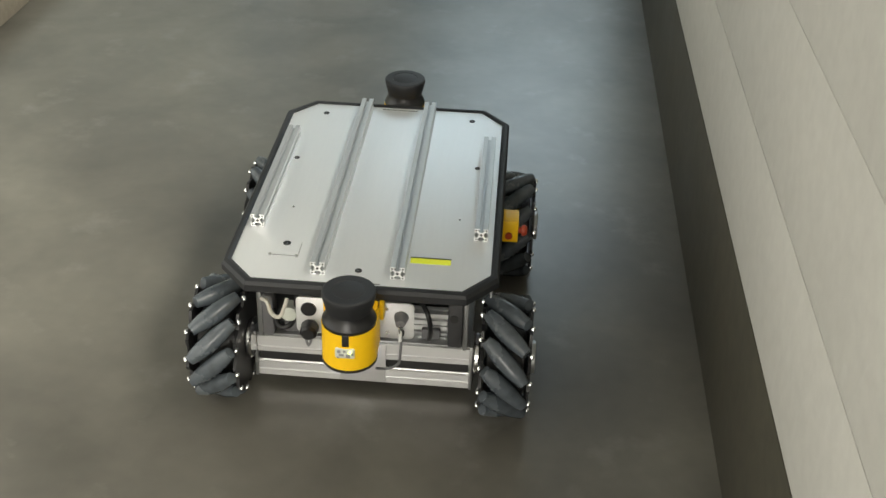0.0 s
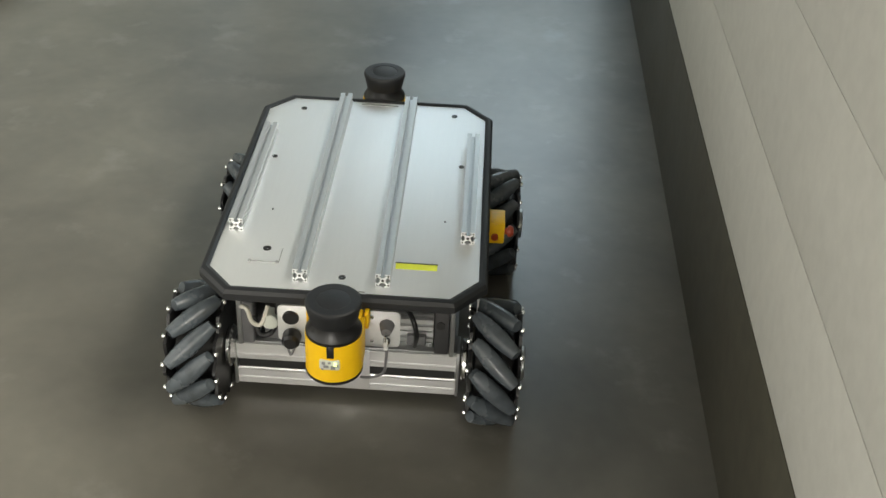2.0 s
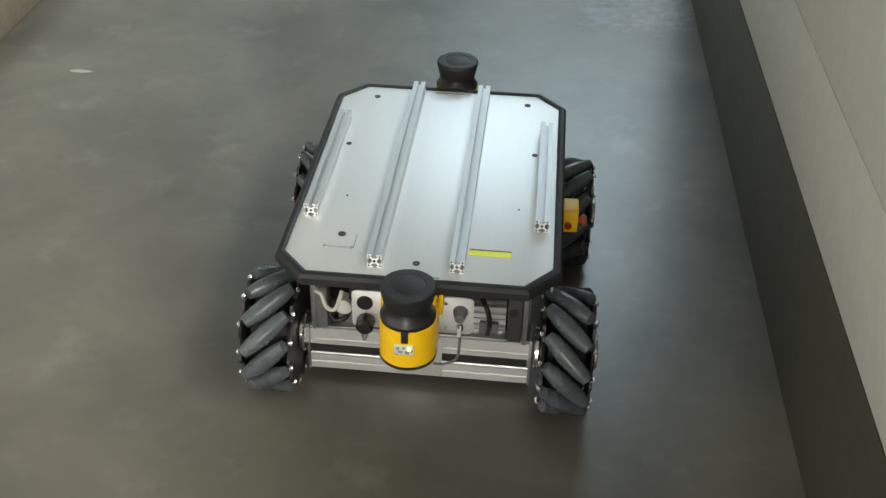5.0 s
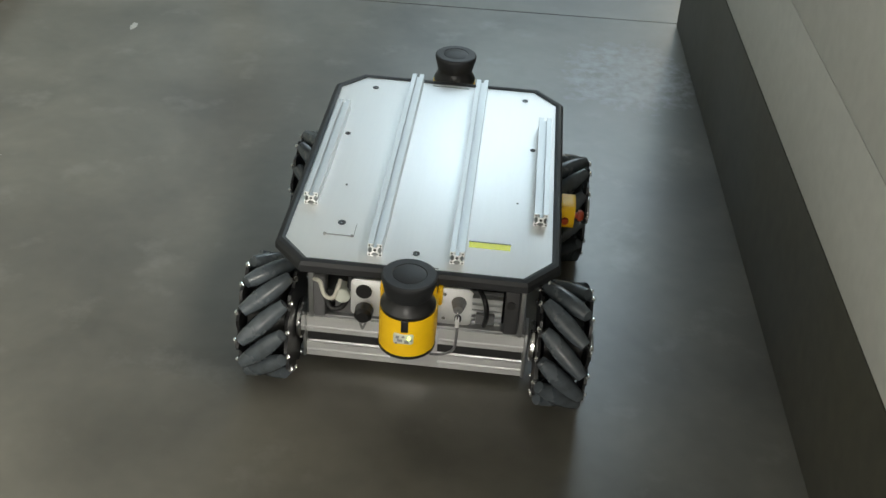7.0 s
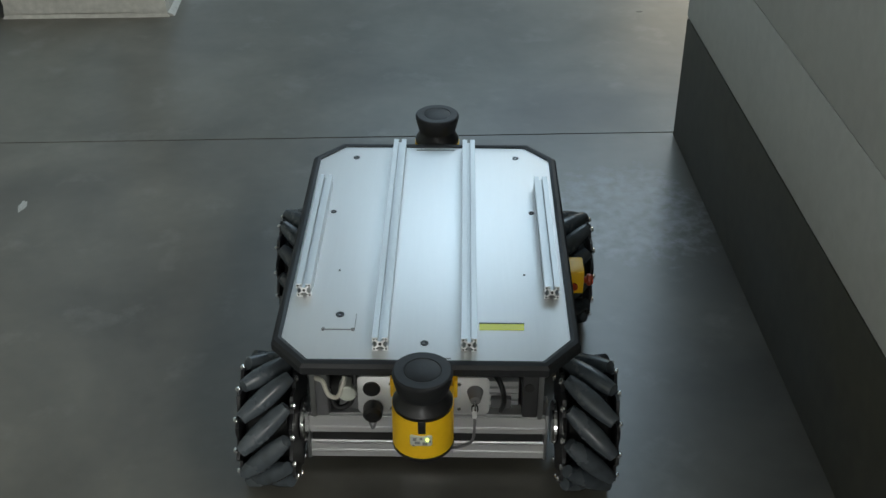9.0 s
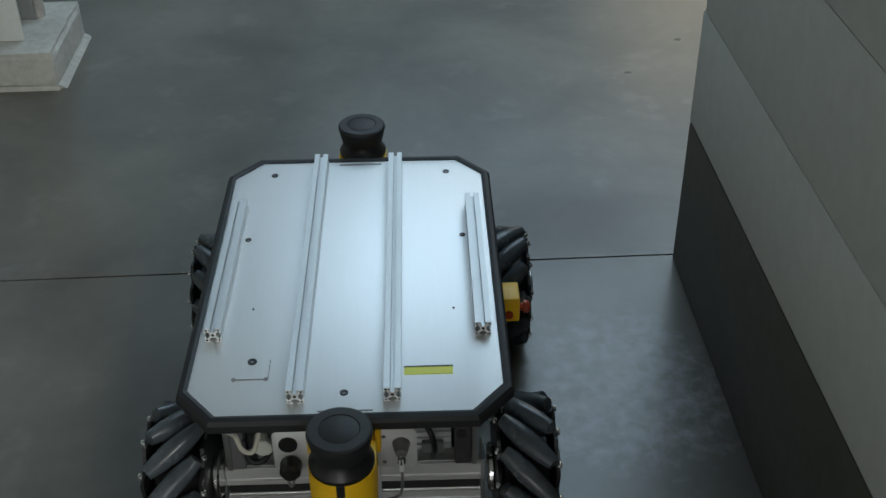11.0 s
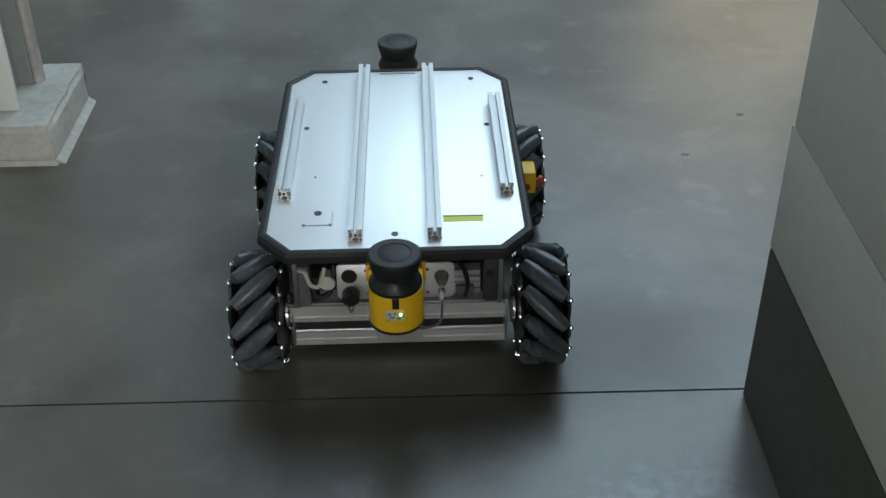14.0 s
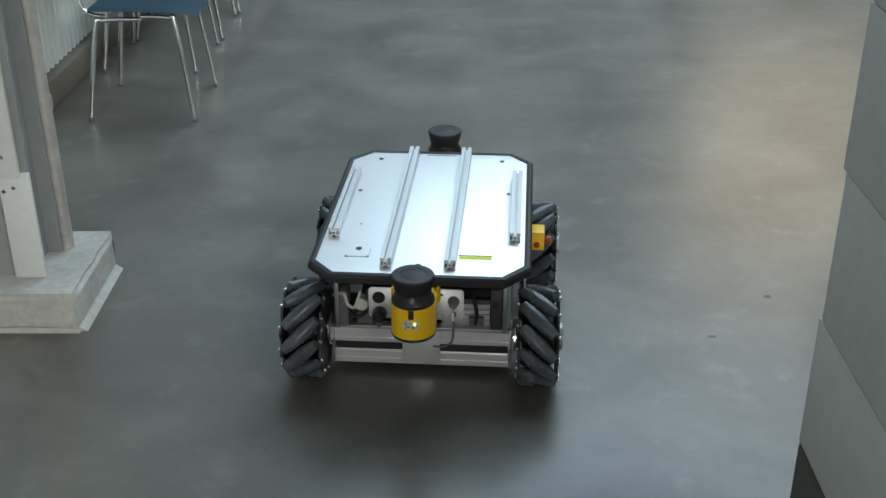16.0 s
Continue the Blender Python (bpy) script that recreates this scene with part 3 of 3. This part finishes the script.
for x, y, r in ((-0.176, 0.680, 0.007), (0.182, 0.682, 0.007), (-0.205, 0.443, 0.006), (0.207, 0.444, 0.006), (-0.158, 0.082, 0.008), (-0.002, 0.0, 0.007), (-0.172, 0.225, 0.002), (0.182, 0.215, 0.002)):
    part("deck_bolt", lathe([(r, DZ - 0.001), (r, DZ + 0.0012), (r * 0.8, DZ + 0.0016), (r * 0.45, DZ + 0.0012), (0, DZ - 0.0004)], (x, y, 0), "z", 14), BLACK, robot, "black socket bolt")
disp = part("display", box(0.095, 0.175, 0.040, 0.058, DZ - 0.004, DZ + 0.0008), LCD, robot, "yellow-green display strip in the deck")
part("display_edge", box(0.0945, 0.1755, 0.0578, 0.0605, DZ - 0.004, DZ + 0.0016), BLACK, disp)
flap = part("access_flap", box(-0.187, -0.128, 0.036, 0.0385, DZ - 0.002, DZ + 0.0008), ENGRAVE, robot, "fine outline of a small flap in the deck")
part("flap_edge", box(-0.1285, -0.1275, 0.039, 0.085, DZ - 0.002, DZ + 0.0008), ENGRAVE, flap)
for x in (-0.184, -0.131):
    part("hinge", cyl(0.0035, 0, 0.0022, (x, 0.037, DZ), "z", 10), ENGRAVE, flap)
part("marking", box(-0.042, 0.045, -0.044, -0.041, DZ, DZ + 0.0006), ENGRAVE, robot, "unreadable fine marking on the deck")
part("marking", box(-0.042, 0.045, 0.716, 0.720, DZ, DZ + 0.0006), ENGRAVE, robot, "unreadable fine marking on the deck")


def cross_beam(y, s):
    """Front or rear beam, its slotted face turned to s along y."""
    f = [(0.0, 0.143), (0.0, 0.122), (0.003, 0.120), (0.003, 0.116), (0.0, 0.114), (0.0, 0.104), (0.022, 0.104), (0.022, 0.0805), (0.004, 0.0795), (0.004, 0.077), (0.0, 0.076), (0.0, 0.062), (0.003, 0.060), (0.003, 0.057), (0.0, 0.055), (0.0, 0.042), (0.04, 0.042), (0.04, 0.143)]
    beam = part("cross_beam", prism([(y - s * a, z) for a, z in f], -0.222, 0.222, "x"), BEAM, robot, "slotted aluminium cross beam")
    # dark insert paints the shade inside the beam's recess
    part("slot_shade", box(-0.22, 0.22, min(y - s * 0.0045, y - s * 0.0215), max(y - s * 0.0045, y - s * 0.0215), 0.081, 0.1035), DARK, beam)
    part("centre_plate", box(-0.048, 0.048, min(y, y + s * 0.003), max(y, y + s * 0.003), 0.044, 0.142, 0.001), BEAM, beam, "plain aluminium centre plate")
    part("ledge", box(-0.222, 0.222, min(y - s * 0.002, y - s * 0.03), max(y - s * 0.002, y - s * 0.03), 0.143, 0.150, 0.002), ALU_SIDE, beam)
    return beam


cross_beam(0.035, -1)
cross_beam(0.528, 1)
for s in (-1, 1):
    part("side_beam", prism([(s * 0.182, 0.052), (s * 0.222, 0.052), (s * 0.222, 0.085), (s * 0.214, 0.088), (s * 0.214, 0.098), (s * 0.222, 0.101), (s * 0.222, 0.136), (s * 0.182, 0.136)], 0.076, 0.487, "y"), ALU_SIDE, robot, "aluminium side beam")
    for y0, y1 in ((0.03, 0.095), (0.47, 0.53)):
        part("upright", box(min(s * 0.206, s * 0.216), max(s * 0.206, s * 0.216), y0, y1, 0.144, DZ - 0.03, 0.001), ALU_SIDE, robot, "grey side upright plate")
    for y0, y1 in ((0.032, 0.09), (0.473, 0.531)):
        part("end_plate", box(min(s * 0.2225, s * 0.2285), max(s * 0.2225, s * 0.2285), y0, y1, 0.040, 0.152, 0.001), ALU_SIDE, robot, "grey beam end plate")
    part("side_strip", box(min(s * 0.256, s * 0.260), max(s * 0.256, s * 0.260), 0.05, 0.32, DZ - 0.10, DZ - 0.0315, 0.0006), ALU, robot, "bright side strip under the deck")
# inside: battery boxes, upper rails, drive motors
part("battery_box", box(-0.10, 0.13, 0.12, 0.47, 0.060, 0.215, 0.006), DARK, robot, "black battery box inside the chassis")
part("electronics_box", box(-0.17, 0.17, 0.20, 0.50, 0.22, DZ - 0.035, 0.005), DARK, robot, "dark electronics box")
part("floor_pan", box(-0.18, 0.18, 0.078, 0.485, 0.050, 0.056), DARK, robot)
for z in (0.160, 0.190):
    part("inner_rail", prism(t_slot((0.082, z), 0.0135), 0.050, 0.172, "x"), ALU, robot, "inner aluminium rail")
part("relay", box(0.120, 0.158, 0.055, 0.066, 0.148, 0.172, 0.002), GREY, robot, "grey relay block")
part("relay", box(-0.165, -0.125, 0.048, 0.075, 0.148, 0.178, 0.003), GREY, robot, "grey relay block")
part("motor", cyl(0.030, -0.205, -0.145, (0, 0.085, 0.185), "x", 20, 0.003), BEARING, robot, "grey drive motor")
part("motor", cyl(0.034, 0.10, 0.19, (0, 0.15, 0.19), "x", 20, 0.003), DARK, robot, "dark drive motor")
bb = part("bearing_block", box(0.176, 0.205, 0.014, 0.05, 0.162, 0.275, 0.004), BEARING, robot, "dark grey bearing block")
part("bore", cyl(0.009, -0.001, 0.001, (0.188, 0.012, 0.235), "y", 16), DARK, bb)
part("bearing_block", box(-0.205, -0.180, 0.02, 0.06, 0.155, 0.255, 0.006), GREY, robot, "grey bearing block")
part("cable", tube([(-0.200, 0.01, 0.255), (-0.185, -0.008, 0.262), (-0.176, -0.012, 0.236), (-0.160, -0.012, 0.230), (-0.150, -0.008, 0.252), (-0.146, 0.0, 0.268)], 0.0042), CABLE_W, robot, "pale cable loop")
part("cable", tube([(-0.18, 0.02, 0.225), (-0.165, -0.002, 0.200), (-0.142, -0.004, 0.205), (-0.130, 0.0, 0.235), (-0.128, 0.01, 0.27)], 0.0055), BLACK, robot, "black cable loop")
part("cable", tube([(0.122, 0.02, 0.265), (0.136, 0.0, 0.250), (0.142, 0.0, 0.215), (0.138, 0.02, 0.175)], 0.005), BLACK, robot, "black cable")
part("plug", cyl(0.017, 0, 0.03, (-0.142, -0.012, 0.236), "y", 16, 0.002), LABEL, robot, "grey plug")
part("cable", tube([(0.088, -0.049, 0.232), (0.088, -0.056, 0.20), (0.083, -0.054, 0.165), (0.06, -0.05, 0.148), (0.04, -0.06, 0.155)], 0.0028), GREY, robot, "thin grey key chain")


def rounded(x0, x1, z0, z1, r, n=5):
    pts = []
    for cx, cz, a0 in ((x1 - r, z1 - r, 0), (x0 + r, z1 - r, 90), (x0 + r, z0 + r, 180), (x1 - r, z0 + r, 270)):
        pts += [(cx + r * math.cos(radians(a0 + 90 * k / n)), cz + r * math.sin(radians(a0 + 90 * k / n))) for k in range(n + 1)]
    return pts


br = part("scanner_bracket", prism(rounded(-0.119, 0.113, 0.222, 0.306, 0.010), -0.046, -0.042, "y", bevel=0.0006), ALU, robot, "silver bracket plate with rounded corners")
part("socket", cyl(0.0155, -0.004, 0.004, (-0.094, -0.046, 0.279), "y", 20, 0.001), BLACK, br, "black round socket")
part("socket_cap", lathe([(0, -0.030), (0.012, -0.030), (0.017, -0.024), (0.018, -0.004), (0.016, 0.0), (0, 0.0)], (-0.092, -0.046, 0.238), "y", 20), BLACK, br, "black charging socket cap")
part("cap_loop", tube([(-0.098, -0.066, 0.222), (-0.092, -0.07, 0.208), (-0.086, -0.066, 0.222)], 0.0025), GREY, br)
part("key_switch", lathe([(0, -0.024), (0.009, -0.024), (0.010, -0.020), (0.013, -0.008), (0.0145, 0.0), (0, 0.0)], (0.088, -0.046, 0.274), "y", 20), GREY, br, "grey key switch")
part("key", box(0.0865, 0.0895, -0.084, -0.068, 0.262, 0.276, 0.001), CHROME, br, "steel key")
part("toggle", cyl(0.0065, -0.010, 0.0, (0.088, -0.046, 0.240), "y", 14, 0.001), BLACK, br)
part("key_tag", box(0.0835, 0.0915, -0.068, -0.061, 0.230, 0.254, 0.002), SAWN, br, "bright key tag")
for x in (-0.060, 0.060):
    for z in (0.236, 0.292):
        part("screw", cyl(0.0035, -0.0025, 0.001, (x, -0.046, z), "y", 10), CHROME, br)
rbr = part("scanner_bracket", prism(rounded(-0.113, 0.119, 0.222, 0.306, 0.010), 0.722, 0.726, "y", bevel=0.0006), ALU, robot, "silver bracket plate with rounded corners")


def scanner(m):
    """Safety scanner: yellow round-fronted housing, black optics dome with a wider flat cap; front towards -y."""
    Z = 0.0
    pts = []
    for k in range(25):
        a = radians(180 + 180 * k / 24)
        pts.append((0.052 * math.cos(a), 0.052 * math.sin(a)))
    pts += [(0.052, 0.045), (-0.052, 0.045)]
    body = part("laser_scanner", prism(pts, Z + 0.004, Z + 0.083, "z", bevel=0.002), YELLOW, robot, "yellow safety laser scanner with a black cap", m)
    part("housing_back", box(-0.047, 0.047, 0.036, 0.066, Z + 0.006, Z + 0.086, 0.004), YELLOW, body, "yellow rear housing")
    part("base_ring", lathe([(0.0, -0.006), (0.048, -0.006), (0.0528, -0.002), (0.0528, 0.0035), (0.050, 0.005), (0, 0.005)], seg=40), BLACK, body, "black base ring")
    part("optics_window", lathe([(0.0, 0.080), (0.0505, 0.080), (0.0510, 0.090), (0.0490, 0.094), (0.0430, 0.104), (0.0420, 0.114), (0.0, 0.114)], seg=40), BLACK, body, "glossy black optics window")
    part("cap", lathe([(0.0, 0.112), (0.0425, 0.112), (0.0445, 0.118), (0.0500, 0.141), (0.0508, 0.146), (0.0500, 0.150), (0.047, 0.152), (0.032, 0.1525), (0.0305, 0.1515), (0.0285, 0.1525), (0.0, 0.1525)], seg=44), RUBBER, body, "matt black flat cap")
    part("notch", box(-0.0065, 0.0065, -0.0535, -0.045, 0.060, 0.086, 0.001), BLACK, body, "black vertical notch")
    lab = part("display_label", box(-0.020, 0.017, -0.0542, -0.044, 0.033, 0.056, 0.004), LABEL, body, "pale status display label")
    part("led", cyl(0.0026, -0.004, 0.0, (0.009, -0.0545, 0.050), "y", 12), LED, lab, "lit green status lamp")
    for x0, x1, z0, z1 in ((-0.015, -0.009, 0.047, 0.053), (-0.004, 0.001, 0.049, 0.053), (-0.012, -0.003, 0.040, 0.045), (0.001, 0.009, 0.037, 0.044), (0.011, 0.015, 0.043, 0.048), (-0.016, -0.012, 0.035, 0.038)):
        part("marks", box(x0, x1, -0.0553, -0.0540, z0, z1), ENGRAVE, lab)
    for s in (-1, 1):
        part("wing", box(s * 0.0535 - 0.0045, s * 0.0535 + 0.0045, 0.050, 0.078, 0.050, 0.088, 0.003), YELLOW, body)
    return body


scanner(pose(-0.001, -0.130, 0.238 + CHASSIS))
scanner(pose(0.003, 0.815, 0.238 + CHASSIS, 0, 0, 180))
# emergency stop on the right side
es = part("emergency_stop_box", box(0.270, 0.307, 0.288, 0.342, 0.252, 0.305, 0.003), YELLOW, robot, "yellow emergency stop box")
part("stop_button", lathe([(0, 0.0), (0.006, 0.0), (0.007, 0.006), (0.012, 0.008), (0.0125, 0.014), (0.009, 0.019), (0, 0.020)], (0.307, 0.303, 0.276), "x", 20), RED, es, "red stop button")
part("cable_gland", cyl(0.008, -0.006, 0.002, (0.287, 0.288, 0.270), "y", 14, 0.001), RED, es, "dark red gland")
part("stop_bracket", box(0.250, 0.271, 0.295, 0.335, 0.262, 0.300, 0.002), ALU_SIDE, robot, "grey bracket of the stop box")

# ---- mecanum wheels ----
WR, WD, NR = 0.127, 0.108, 12
HALF = 0.057
prof = [(0, -HALF)]
for k in range(13):
    s = -HALF + 2 * HALF * k / 12
    prof.append((WR - math.sqrt(WD * WD + s * s / 2), s))
prof.append((0, HALF))


def wheel(name, x, y, hand, side):
    """hand: which way the rollers slant, side: where the outer face looks."""
    hub = part(name, cyl(0.070, -0.040, 0.040, (0, 0, 0), "x", 24, 0.004), HUB, robot, "mecanum wheel with grey angled rollers")
    hub.matrix_basis = pose(x, y, WR)
    r = None
    for s in (-1, 1):
        pts = []
        for k in range(NR * 6):
            a = 2 * math.pi * k / (NR * 6)
            rr = 0.104 + 0.009 * math.cos(NR * a)
            pts.append((rr * math.cos(a), rr * math.sin(a)))
        part("side_plate", prism(pts, -0.003, 0.003, "x"), HUB, hub, "", pose(s * 0.0475, 0, 0))
    slant = hand * 45
    for k in range(NR):
        a = 360 * k / NR
        m = Matrix.Rotation(radians(a), 4, "X") @ Matrix.Translation((0, 0, WD)) @ Matrix.Rotation(radians(slant), 4, "Z") @ Matrix.Rotation(radians(90), 4, "Y")
        if r is None:
            r = part("roller", lathe(prof, seg=18), ROLLER, hub, "grey rubber roller", m)
        else:
            tagged(again(r, hub, m), "grey rubber roller")
    bolt = None
    for k in range(NR):
        for s in (-1, 1):
            # where the roller's axle meets the side plate
            off = math.atan2(0.044 * s * hand, WD)
            a = 2 * math.pi * k / NR - off
            q = pose(s * 0.0510, -math.sin(a) * 0.108, math.cos(a) * 0.108, 0, 0, 0)
            if bolt is None:
                bolt = part("bolt", lathe([(0, -0.0035), (0.0045, -0.0035), (0.0058, -0.001), (0.0058, 0.001), (0.0045, 0.0035), (0, 0.0035)], (0, 0, 0), "x", 8), CHROME, hub, "", q)
            else:
                again(bolt, hub, q)
    part("axle_flange", lathe([(0, -0.006), (0.038, -0.006), (0.042, -0.003), (0.042, 0.003), (0.038, 0.006), (0, 0.006)], (-side * 0.0575, 0, 0), "x", 24), CHROME, hub, "bright steel axle flange")
    part("hub_cap", cyl(0.034, -0.006, 0.006, (side * 0.055, 0, 0), "x", 24, 0.002), ALU_SIDE, hub)
    return hub


FY, RY, XL, XR = 0.023, 0.540, -0.2865, 0.2950
wheels = [wheel("wheel", XL, FY, 1, -1), wheel("wheel", XR, FY, -1, 1), wheel("wheel", XL, RY, -1, -1), wheel("wheel", XR, RY, 1, 1)]
SPOTS = [(XL, FY), (XR, FY), (XL, RY), (XR, RY)]


def motions():
    walk(robot, [(t, pose(x, y, 0, 0, 0, a)) for t, x, y, a in DRIVE])
    # the wheels turn with the way that the robot has gone
    times = [0.25 * k for k in range(65)]
    ts = [row[0] for row in DRIVE]
    ys = [row[2] for row in DRIVE]
    for ob, (x, y) in zip(wheels, SPOTS):
        walk(ob, [(t, pose(x, y, WR, -math.degrees(float(np.interp(t, ts, ys)) / WR), 0, 0)) for t in times])


motions()
